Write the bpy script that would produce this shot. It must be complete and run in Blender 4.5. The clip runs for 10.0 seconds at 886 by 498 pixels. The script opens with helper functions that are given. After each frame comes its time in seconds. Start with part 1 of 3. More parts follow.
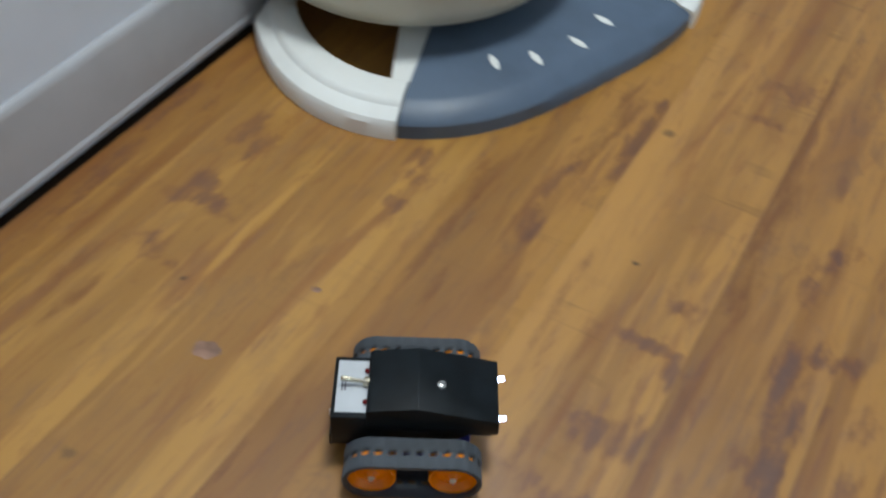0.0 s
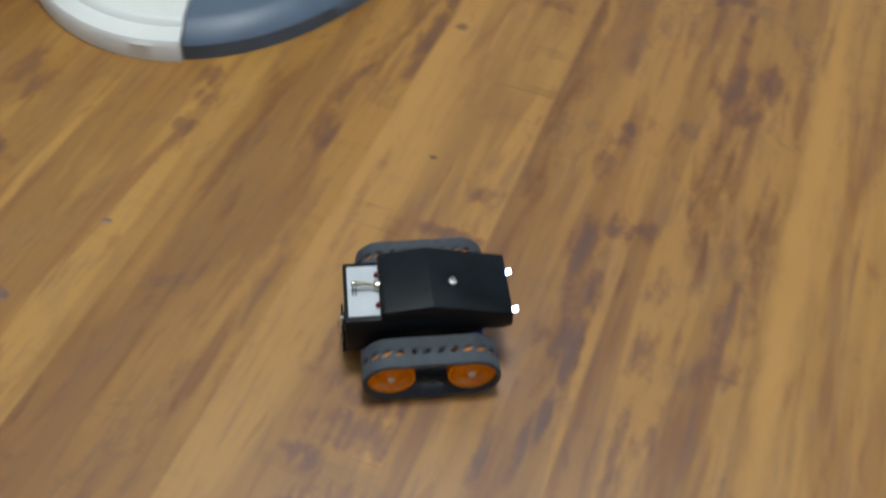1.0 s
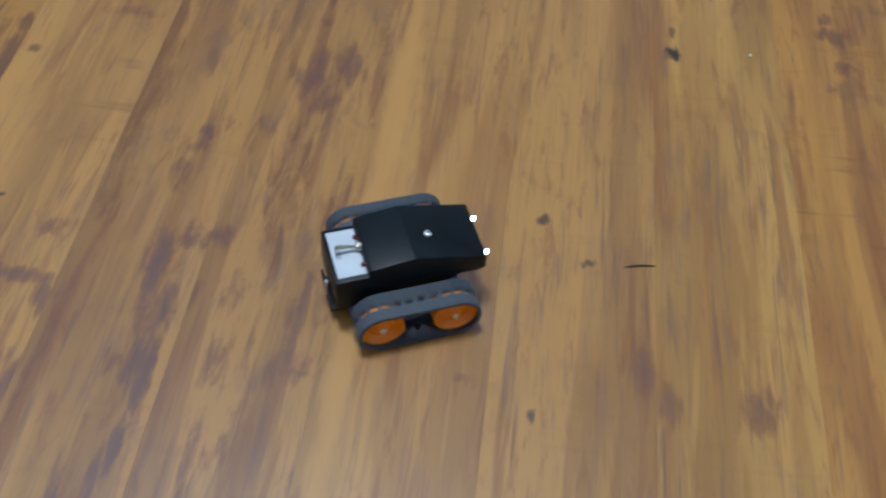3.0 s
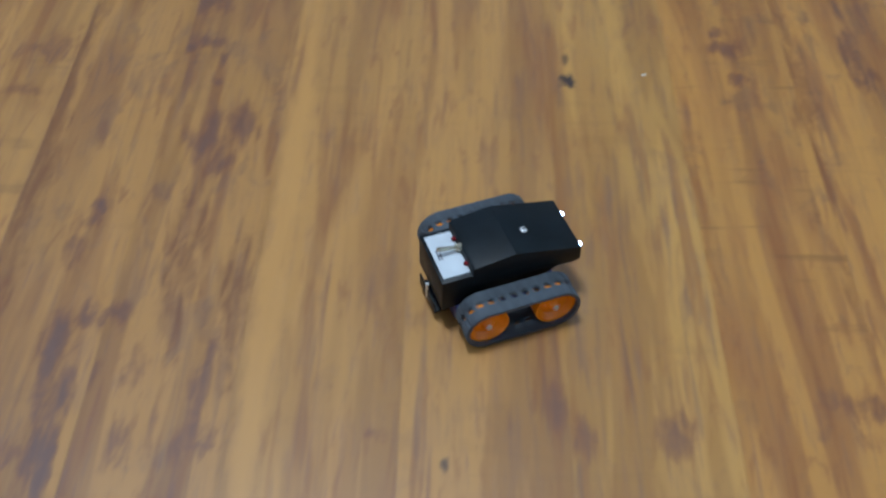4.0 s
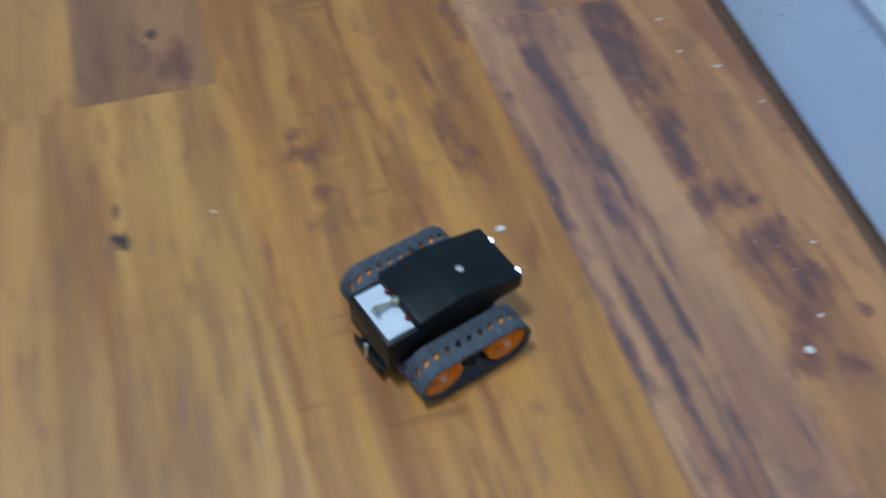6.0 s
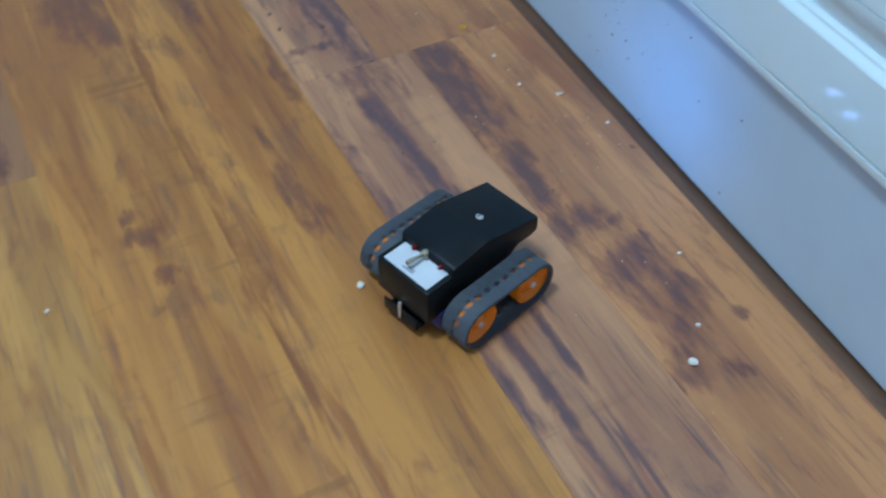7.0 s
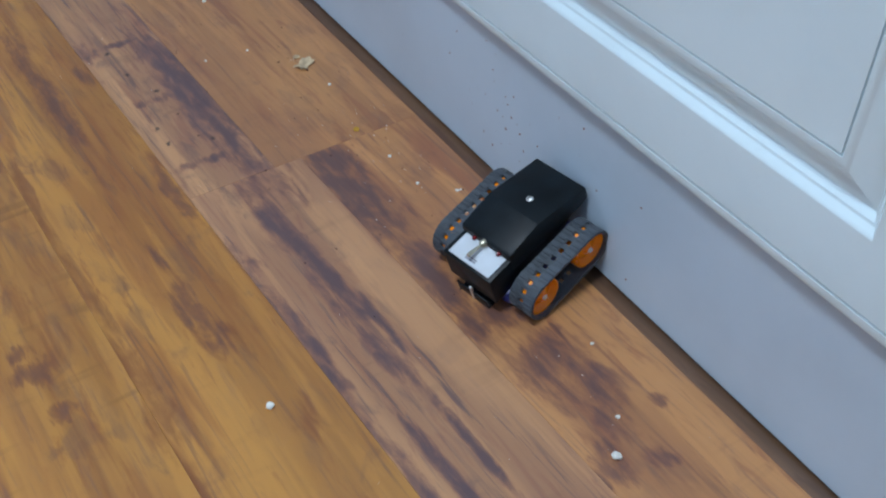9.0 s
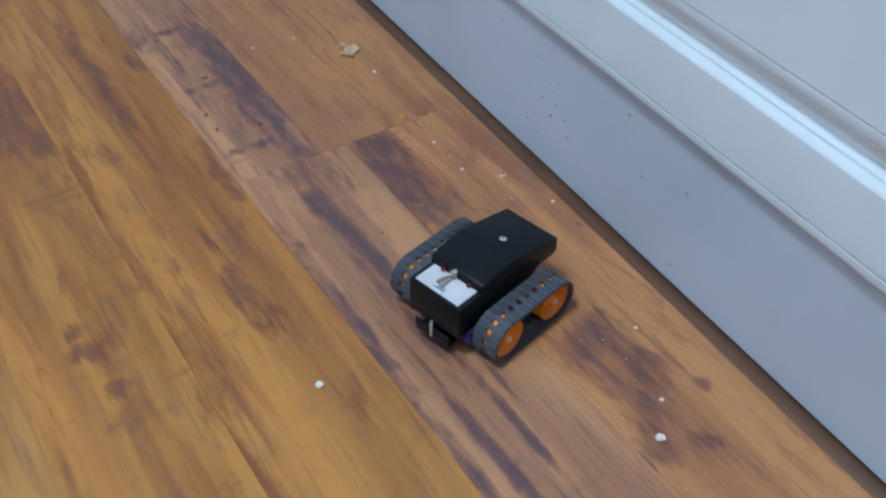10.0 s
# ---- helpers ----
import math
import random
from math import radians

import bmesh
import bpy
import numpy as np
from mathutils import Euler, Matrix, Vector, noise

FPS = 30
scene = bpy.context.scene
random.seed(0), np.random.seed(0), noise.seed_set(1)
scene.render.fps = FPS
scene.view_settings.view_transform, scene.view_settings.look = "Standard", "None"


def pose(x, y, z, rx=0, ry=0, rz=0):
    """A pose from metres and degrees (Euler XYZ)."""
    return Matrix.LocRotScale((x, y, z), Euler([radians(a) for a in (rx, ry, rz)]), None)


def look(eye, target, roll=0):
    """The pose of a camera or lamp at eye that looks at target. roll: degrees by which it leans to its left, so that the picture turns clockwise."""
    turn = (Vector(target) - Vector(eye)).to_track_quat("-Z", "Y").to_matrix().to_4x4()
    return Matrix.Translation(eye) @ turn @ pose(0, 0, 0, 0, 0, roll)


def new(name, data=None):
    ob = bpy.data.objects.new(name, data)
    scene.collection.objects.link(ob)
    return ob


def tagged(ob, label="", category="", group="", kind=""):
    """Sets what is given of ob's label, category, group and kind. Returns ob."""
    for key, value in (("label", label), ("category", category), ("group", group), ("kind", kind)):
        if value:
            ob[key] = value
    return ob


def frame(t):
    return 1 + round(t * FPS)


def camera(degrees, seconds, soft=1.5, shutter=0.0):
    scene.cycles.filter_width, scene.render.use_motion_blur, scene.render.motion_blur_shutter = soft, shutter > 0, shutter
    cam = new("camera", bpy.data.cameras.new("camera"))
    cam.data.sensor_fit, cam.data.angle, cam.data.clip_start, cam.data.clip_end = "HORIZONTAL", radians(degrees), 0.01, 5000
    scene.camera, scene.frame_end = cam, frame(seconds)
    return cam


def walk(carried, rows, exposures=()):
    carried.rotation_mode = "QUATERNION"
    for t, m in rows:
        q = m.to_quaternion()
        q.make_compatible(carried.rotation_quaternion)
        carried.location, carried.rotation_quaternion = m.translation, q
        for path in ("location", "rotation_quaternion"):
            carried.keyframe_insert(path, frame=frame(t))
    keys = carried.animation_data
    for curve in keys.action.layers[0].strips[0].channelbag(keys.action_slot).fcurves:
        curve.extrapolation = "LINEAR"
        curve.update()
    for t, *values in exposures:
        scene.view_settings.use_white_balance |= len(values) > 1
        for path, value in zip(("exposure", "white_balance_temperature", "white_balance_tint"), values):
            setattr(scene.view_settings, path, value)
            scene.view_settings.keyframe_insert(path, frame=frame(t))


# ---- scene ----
cam = camera(45.8, 10.0, soft=2.2, shutter=0.7)
PATH = [
    (0, (0.656, -0.129, 0.546), (-0.001, 1.11, -0.88), 2.8),
    (0.5, (0.695, -0.112, 0.541), (0.132, 1.121, -0.929), 2.0),
    (1, (0.719, -0.113, 0.526), (0.291, 1.139, -0.973), 2.5),
    (1.5, (0.754, -0.097, 0.53), (0.413, 1.13, -1.012), 2.7),
    (2, (0.804, -0.079, 0.547), (0.564, 1.171, -0.996), 4.6),
    (2.5, (0.837, -0.064, 0.551), (0.74, 1.21, -0.988), 7.2),
    (2.7, (0.854, -0.059, 0.558), (0.765, 1.209, -0.987), 5.9),
    (4, (0.914, -0.037, 0.562), (0.901, 1.283, -0.941), 0.9),
    (4.5, (0.969, 0.017, 0.554), (1.048, 1.373, -0.913), -0.9),
    (4.8, (1.006, 0.062, 0.550), (1.169, 1.388, -0.939), -1.4),
    (5, (1.027, 0.089, 0.549), (1.213, 1.392, -0.956), -2.2),
    (5.2, (1.041, 0.109, 0.555), (1.263, 1.392, -0.963), -1.7),
    (5.5, (1.057, 0.13, 0.565), (1.339, 1.376, -0.974), -1.6),
    (5.8, (1.073, 0.145, 0.563), (1.406, 1.353, -0.995), -0.9),
    (6, (1.077, 0.151, 0.556), (1.47, 1.348, -0.997), 1.8),
    (6.2, (1.072, 0.153, 0.539), (1.611, 1.348, -0.972), 4.8),
    (7.3, (1.106, 0.166, 0.517), (1.808, 1.381, -0.908), -0.5),
    (7.5, (1.11, 0.178, 0.522), (1.885, 1.393, -0.865), -0.7),
    (7.8, (1.106, 0.177, 0.518), (1.948, 1.393, -0.829), 1.7),
    (8, (1.104, 0.177, 0.516), (1.95, 1.39, -0.83), 1.8),
    (8.5, (1.107, 0.178, 0.518), (1.958, 1.394, -0.822), 1.7),
    (9, (1.106, 0.177, 0.518), (1.957, 1.396, -0.82), 1.3),
    (9.5, (1.093, 0.177, 0.515), (1.94, 1.391, -0.83), 1.8),
    (9.7, (1.091, 0.176, 0.516), (1.917, 1.399, -0.834), 1.7),
    (10, (1.091, 0.173, 0.521), (1.887, 1.416, -0.829), 0.2),
]
walk(cam, [(t, look(eye, target, roll)) for t, eye, target, roll in PATH],
     [(0, -0.17, 7050, 10), (1, -0.13, 7150, 10), (2, -0.14, 6350, 10), (4, -0.07, 5800, 8), (5.5, -0.04, 5550, 7), (6.2, -0.02, 5450, 6), (7.3, 0.02, 5300, 2), (8, 0.03, 5650, 7), (9, 0.02, 5950, 11), (10, 0.01, 6000, 14)])

# ---- world and light ----
world = bpy.data.worlds.new("world")
scene.world = world
world.use_nodes = True
world.node_tree.nodes["Background"].inputs[0].default_value = (0.75, 0.85, 1.0, 1)
world.node_tree.nodes["Background"].inputs[1].default_value = 0.2

lamp = bpy.data.lights.new("ceiling_lamp_light", "AREA")
lamp.shape, lamp.size, lamp.energy, lamp.color = "DISK", 0.42, 33.0, (0.82, 0.93, 1.0)
lamp_ob = new("ceiling_lamp_light", lamp)
lamp_ob.matrix_world = look((0.60, 0.48, 2.30), (0.60, 0.48, 0.0))


# ---- materials ----
def nodes_of(name):
    m = bpy.data.materials.new(name)
    m.use_nodes = True
    return m, m.node_tree.nodes, m.node_tree.links, m.node_tree.nodes["Principled BSDF"]


def link_mix(n, l, a, b, fac, mode="MIX"):
    """Mix two colours (sockets or tuples) by a socket or number; returns the colour socket."""
    x = n.new("ShaderNodeMix")
    x.data_type, x.blend_type = "RGBA", mode
    for sock, v in ((x.inputs[0], fac), (x.inputs[6], a), (x.inputs[7], b)):
        if isinstance(v, bpy.types.NodeSocket):
            l.new(v, sock)
        else:
            sock.default_value = v if isinstance(v, (int, float)) else (*v, 1)
    return x.outputs[2]


def ramp(n, l, sock, lo, hi, a=0.0, b=1.0):
    r = n.new("ShaderNodeMapRange")
    r.interpolation_type = "SMOOTHSTEP"
    l.new(sock, r.inputs[0])
    r.inputs[1].default_value, r.inputs[2].default_value = lo, hi
    r.inputs[3].default_value, r.inputs[4].default_value = a, b
    return r.outputs[0]


def noise_at(n, l, vec, scale, detail=4.0, rough=0.55, stretch=(1, 1, 1), warp=0.0):
    mp = n.new("ShaderNodeMapping")
    mp.inputs["Scale"].default_value = stretch
    l.new(vec, mp.inputs[0])
    t = n.new("ShaderNodeTexNoise")
    t.inputs["Scale"].default_value, t.inputs["Detail"].default_value = scale, detail
    t.inputs["Roughness"].default_value, t.inputs["Distortion"].default_value = rough, warp
    l.new(mp.outputs[0], t.inputs[0])
    return t.outputs[0]


def paint(name, colour, rough=0.45, vary=0.06, scale=30.0, bump=0.02, metal=0.0, spec=0.5):
    """A plain surface with faint grain and stains at two scales."""
    m, n, l, b = nodes_of(name)
    co = n.new("ShaderNodeTexCoord").outputs["Object"]
    fine, wide = noise_at(n, l, co, scale * 12), noise_at(n, l, co, scale)
    dark = tuple(c * (1 - 2.2 * vary) for c in colour)
    lite = tuple(min(1, c * (1 + vary)) for c in colour)
    base = link_mix(n, l, dark, lite, ramp(n, l, wide, 0.3, 0.7))
    base = link_mix(n, l, base, dark, ramp(n, l, fine, 0.62, 0.8, 0, 0.5))
    l.new(base, b.inputs["Base Color"])
    l.new(ramp(n, l, wide, 0.25, 0.75, rough * 0.85, min(1, rough * 1.2)), b.inputs["Roughness"])
    b.inputs["Metallic"].default_value = metal
    b.inputs["Specular IOR Level"].default_value = spec
    bp = n.new("ShaderNodeBump")
    bp.inputs["Strength"].default_value, bp.inputs["Distance"].default_value = bump * 5, 0.0004
    l.new(fine, bp.inputs["Height"])
    l.new(bp.outputs[0], b.inputs["Normal"])
    return m


def glow(name, colour, strength):
    m, n, l, b = nodes_of(name)
    b.inputs["Base Color"].default_value = (*colour, 1)
    b.inputs["Emission Color"].default_value = (*colour, 1)
    b.inputs["Emission Strength"].default_value = strength
    return m


def wood(name, pale, mid, dark, figure, marks=(), rusts=(), knots=(), pales=(), saws=0.12, depth=0.6, lines=0.15, shift=37.0):
    """Printed wood laminate with the grain along y. figure: how much dark figure the print has of itself; saws: how clear the cross cuts are;
    depth: how dark the marks are; lines: how clear the thin dark lines along the grain are.
    marks, rusts, knots, pales: printed dark and reddish figure, knots and light bands as (x, y, half width, half length, strength)."""
    m, n, l, b = nodes_of(name)
    geo = n.new("ShaderNodeNewGeometry").outputs["Position"]
    info = n.new("ShaderNodeObjectInfo").outputs["Random"]

    def math_of(op, a, c):
        v = n.new("ShaderNodeMath")
        v.operation = op
        for sock, value in zip(v.inputs, (a, c)):
            if isinstance(value, bpy.types.NodeSocket):
                l.new(value, sock)
            else:
                sock.default_value = value
        return v.outputs[0]

    def vmath(op, a, c):
        v = n.new("ShaderNodeVectorMath")
        v.operation = op
        for sock, value in zip(v.inputs, (a, c)):
            if isinstance(value, bpy.types.NodeSocket):
                l.new(value, sock)
            else:
                sock.default_value = value
        return v.outputs["Value"] if op == "LENGTH" else v.outputs[0]

    def tint(colour, k):
        return tuple(min(1, k * v) for v in colour)

    moved = math_of("MULTIPLY", info, shift)
    off = n.new("ShaderNodeCombineXYZ")
    for k in (0, 1, 2):
        l.new(moved, off.inputs[k])
    co = vmath("ADD", geo, off.outputs[0])
    # slow drift of tone, long bands with one firm edge, soft blots, fine streaks
    drift = noise_at(n, l, co, 9.0, 2, 0.5, (1, 0.45, 1), 0.4)
    bands = noise_at(n, l, co, 24.0, 2, 0.45, (1, 0.07, 1), 0.5)
    veins = noise_at(n, l, co, 62.0, 3, 0.55, (1, 0.075, 1), 0.5)
    blots = noise_at(n, l, co, 34.0, 4, 0.6, (1, 0.5, 1), 0.7)
    streak = noise_at(n, l, co, 120.0, 4, 0.6, (1, 0.16, 1), 0.6)
    grain = noise_at(n, l, co, 300.0, 4, 0.6, (1, 0.06, 1), 0.3)
    cuts = noise_at(n, l, co, 75.0, 3, 0.5, (0.10, 1.0, 1), 0.3)
    where_cut = noise_at(n, l, co, 13.0, 2, 0.5, (1, 0.6, 1), 0.3)
    rust = (0.72 * mid[0], 0.58 * mid[1], 0.66 * mid[2])
    ragged = math_of("ADD", math_of("MULTIPLY", math_of("SUBTRACT", streak, 0.5), 2.2), math_of("MULTIPLY", math_of("SUBTRACT", noise_at(n, l, co, 85.0, 5, 0.65, (1, 0.45, 1), 0.6), 0.5), 1.6))
    c = link_mix(n, l, mid, pale, ramp(n, l, drift, 0.36, 0.62))
    c = link_mix(n, l, c, tint(pale, 1.14), ramp(n, l, bands, 0.47, 0.42, 0, 0.85))
    c = link_mix(n, l, c, tint(mid, 0.84), ramp(n, l, bands, 0.52, 0.58, 0, 0.6))
    c = link_mix(n, l, c, rust, ramp(n, l, veins, 0.54, 0.68, 0, 0.7))
    c = link_mix(n, l, c, tint(pale, 1.10), ramp(n, l, veins, 0.44, 0.32, 0, 0.6))
    c = link_mix(n, l, c, rust, ramp(n, l, streak, 0.53, 0.70, 0, 0.6))
    blotted = math_of("MULTIPLY", ramp(n, l, blots, 0.54, 0.66), ramp(n, l, streak, 0.36, 0.56, 0.25, 1.0))
    c = link_mix(n, l, c, dark, math_of("MULTIPLY", blotted, figure))
    c = link_mix(n, l, c, tint(mid, 0.55), math_of("MULTIPLY", ramp(n, l, cuts, 0.54, 0.67, 0, saws), ramp(n, l, where_cut, 0.48, 0.58)))
    c = link_mix(n, l, c, tint(dark, 1.4), ramp(n, l, grain, 0.54, 0.74, 0, 0.42))

    hair = noise_at(n, l, co, 210.0, 3, 0.5, (1, 0.045, 1), 0.9)
    c = link_mix(n, l, c, tint(dark, 1.1), math_of("MULTIPLY", ramp(n, l, hair, 0.55, 0.64, 0, lines), ramp(n, l, veins, 0.42, 0.58, 0.25, 1.0)))

    # the printed figure: edges frayed along the grain, at two sizes
    def fray(scale, stretch, reach):
        mp = n.new("ShaderNodeMapping")
        mp.inputs["Scale"].default_value = (1, stretch, 1)
        l.new(geo, mp.inputs[0])
        t = n.new("ShaderNodeTexNoise")
        t.inputs["Scale"].default_value, t.inputs["Detail"].default_value, t.inputs["Roughness"].default_value = scale, 4.0, 0.6
        l.new(mp.outputs[0], t.inputs[0])
        return vmath("MULTIPLY", vmath("SUBTRACT", t.outputs["Color"], (0.5, 0.5, 0.5)), reach)

    fine = fray(210.0, 0.22, (0.0065, 0.026, 0))
    wide_fray = vmath("ADD", vmath("ADD", geo, fray(48.0, 0.35, (0.018, 0.045, 0))), fine)
    fine_fray = vmath("ADD", geo, vmath("MULTIPLY", fine, (0.9, 0.55, 0)))

    def spots(some, inner, outer):
        total = None
        for x, y, hx, hy, strength in some:
            where = fine_fray if min(hx, hy) < 0.0065 else wide_fray
            d = vmath("LENGTH", vmath("MULTIPLY", vmath("SUBTRACT", where, (x, y, 0)), (1 / hx, 1 / hy, 0)), (0, 0, 0))
            f = ramp(n, l, d, outer, inner, 0, strength)
            total = f if total is None else math_of("MAXIMUM", total, f)
        return total

    if pales:
        c = link_mix(n, l, c, tint(pale, 1.22), spots(pales, 0.4, 1.2))
    def torn(field, low, high, most):
        """The field broken up by the streaks, so that it ends in tatters."""
        return math_of("MULTIPLY", ramp(n, l, math_of("ADD", field, ragged), low, high, 0, most), ramp(n, l, field, 0.0, 0.4))

    if rusts:
        c = link_mix(n, l, c, tuple(0.8 * v for v in rust), torn(spots(rusts, 0.1, 1.6), -0.05, 1.0, 0.75))
    if marks:
        field = spots(marks, 0.1, 1.65)
        c = link_mix(n, l, c, rust, torn(field, -0.1, 0.7, 0.65))
        c = link_mix(n, l, c, dark, torn(field, 0.12, 1.15, depth))
    if knots:
        c = link_mix(n, l, c, (0.045, 0.025, 0.019), spots(knots, 0.4, 1.3))
    l.new(c, b.inputs["Base Color"])
    l.new(ramp(n, l, grain, 0.3, 0.7, 0.36, 0.50), b.inputs["Roughness"])
    b.inputs["Specular IOR Level"].default_value = 0.75
    bp = n.new("ShaderNodeBump")
    bp.inputs["Strength"].default_value, bp.inputs["Distance"].default_value = 0.25, 0.0003
    l.new(grain, bp.inputs["Height"])
    l.new(bp.outputs[0], b.inputs["Normal"])
    return m


HONEY = ((0.430, 0.210, 0.050), (0.360, 0.162, 0.038), (0.150, 0.070, 0.048), 0.2)
AMBER = ((0.435, 0.212, 0.040), (0.345, 0.148, 0.028), (0.130, 0.060, 0.042), 0.3)
TAWNY = ((0.390, 0.182, 0.034), (0.312, 0.132, 0.026), (0.110, 0.050, 0.036), 0.35)
COPPER = ((0.455, 0.206, 0.037), (0.360, 0.142, 0.027), (0.105, 0.048, 0.040), 0.35)
RUSSET = ((0.385, 0.182, 0.042), (0.305, 0.132, 0.033), (0.110, 0.056, 0.050), 0.35)
PLUM = ((0.475, 0.244, 0.108), (0.378, 0.182, 0.092), (0.086, 0.052, 0.062), 0.45)
ROSE = ((0.475, 0.224, 0.080), (0.385, 0.170, 0.067), (0.094, 0.051, 0.054), 0.25)
# Paler than honey: sheen on strips B, C and J is put into the colour.
BUTTER_SHEEN = ((0.465, 0.236, 0.052), (0.395, 0.182, 0.038), (0.140, 0.068, 0.050), 0.2)
WOOD_HONEY, WOOD_AMBER, WOOD_RUSSET = wood("laminate_honey", *HONEY), wood("laminate_amber", *AMBER), wood("laminate_russet", *RUSSET)
WOOD_ROSE = wood("laminate_rose", *ROSE)
WOOD_BROWN = wood("laminate_brown", (0.30, 0.140, 0.052), (0.235, 0.105, 0.038), (0.085, 0.042, 0.032), 0.5, ((1.065, 0.82, 0.02, 0.02, 0.6),), (), ((1.054, 0.859, 0.006, 0.008, 0.9),), (), 0.12, 0.8)
WOOD_EDGE = wood("brown_strip_wood", (0.125, 0.060, 0.026), (0.095, 0.045, 0.019), (0.05, 0.024, 0.013), 0.2)
WOOD_A = wood("laminate_strip_a", *AMBER, ((0.127, 0.368, 0.0109, 0.0401, 0.67), (0.138, 0.295, 0.0091, 0.0531, 0.67), (0.14, 0.232, 0.00742, 0.0401, 0.45),), (), (), (), 0.12)
WOOD_B = wood("laminate_strip_b", *BUTTER_SHEEN, ((0.205, 0.38, 0.0134, 0.0201, 0.9), (0.225, 0.369, 0.0133, 0.0212, 0.78), (0.212, 0.307, 0.0102, 0.0177, 0.95), (0.222, 0.291, 0.0325, 0.00944, 0.84), (0.219, 0.241, 0.0199, 0.0142, 0.45), (0.237, 0.229, 0.0223, 0.00472, 0.45),), ((0.191, 0.191, 0.00559, 0.0363, 0.67), (0.211, 0.172, 0.00637, 0.0363, 0.78),), ((0.264, 0.225, 0.003, 0.003, 0.7),), (), 0.12)
WOOD_C = wood("laminate_strip_c", *BUTTER_SHEEN, ((0.339, 0.424, 0.0111, 0.0118, 0.78), (0.345, 0.4, 0.0139, 0.00944, 0.56), (0.352, 0.369, 0.0102, 0.0106, 0.73),), (), ((0.298, 0.076, 0.005, 0.005, 0.45),), (), 0.15)
WOOD_D = wood("laminate_strip_d", *TAWNY, ((0.444, 0.463, 0.00658, 0.0236, 0.9), (0.445, 0.403, 0.0113, 0.0236, 0.9), (0.479, 0.589, 0.0101, 0.0142, 0.67), (0.48, 0.537, 0.00966, 0.0413, 1), (0.48, 0.495, 0.00672, 0.0236, 0.84),), ((0.395, 0.371, 0.00611, 0.0781, 0.84), (0.454, 0.546, 0.013, 0.0737, 0.56), (0.382, 0.119, 0.00494, 0.033, 0.56), (0.461, 0.153, 0.00806, 0.0418, 0.56), (0.417, 0.316, 0.0052, 0.0341, 0.67),), (), ((0.39, 0.3, 0.012, 0.12, 0.5),), 0.12)
WOOD_E = wood("laminate_strip_e", *HONEY, ((0.531, 0.227, 0.0035, 0.0177, 0.67), (0.577, 0.675, 0.0134, 0.0248, 0.56), (0.569, 0.34, 0.0364, 0.0059, 0.84), (0.576, 0.384, 0.014, 0.00708, 0.67), (0.564, 0.265, 0.0202, 0.00472, 0.67), (0.566, 0.675, 0.0283, 0.00944, 0.5), (0.572, 0.255, 0.0321, 0.0153, 0.67), (0.568, 0.202, 0.0398, 0.0106, 0.67), (0.575, 0.178, 0.041, 0.013, 0.67), (0.549, 0.152, 0.0134, 0.00708, 0.95), (0.57, 0.166, 0.0337, 0.00472, 0.67), (0.558, 0.118, 0.0129, 0.0059, 0.9), (0.557, 0.619, 0.0193, 0.0059, 0.56), (0.589, 0.323, 0.00784, 0.0153, 0.9), (0.591, 0.263, 0.0106, 0.026, 0.78), (0.585, 0.132, 0.0281, 0.0118, 0.84),), ((0.5, 0.353, 0.0052, 0.0616, 0.56), (0.558, 0.619, 0.0283, 0.0099, 0.56),), ((0.497, 0.561, 0.0055, 0.006, 0.6), (0.531, 0.408, 0.003, 0.003, 0.9),), ((0.494, 0.42, 0.011, 0.24, 0.8), (0.52, 0.44, 0.02, 0.12, 0.4),), 0.45, 0.75)
WOOD_F = wood("laminate_strip_f", *RUSSET, ((0.655, 0.361, 0.0091, 0.0413, 0.9), (0.668, 0.29, 0.0084, 0.0319, 1), (0.648, 0.444, 0.00728, 0.0165, 0.45), (0.644, 0.181, 0.0042, 0.0342, 0.9), (0.664, 0.199, 0.0035, 0.026, 1), (0.67, 0.223, 0.00392, 0.0248, 1), (0.644, 0.449, 0.00378, 0.0201, 0.67), (0.666, 0.327, 0.0125, 0.0425, 0.78), (0.672, 0.268, 0.00588, 0.0165, 1), (0.654, 0.479, 0.00854, 0.0106, 0.67), (0.652, 0.282, 0.0098, 0.00944, 0.67), (0.657, 0.492, 0.00742, 0.00944, 0.78), (0.674, 0.389, 0.0218, 0.00944, 0.67),), ((0.592, 0.618, 0.0164, 0.175, 0.9), (0.603, 0.287, 0.00507, 0.0605, 0.56), (0.606, 0.432, 0.0137, 0.0451, 0.56), (0.599, 0.52, 0.0148, 0.0803, 0.84), (0.6, 0.593, 0.0105, 0.155, 0.67),), ((0.575, 0.386, 0.004, 0.012, 0.5),), ((0.668, 0.4, 0.008, 0.1, 0.4),), 0.12, 0.75, 0.35)
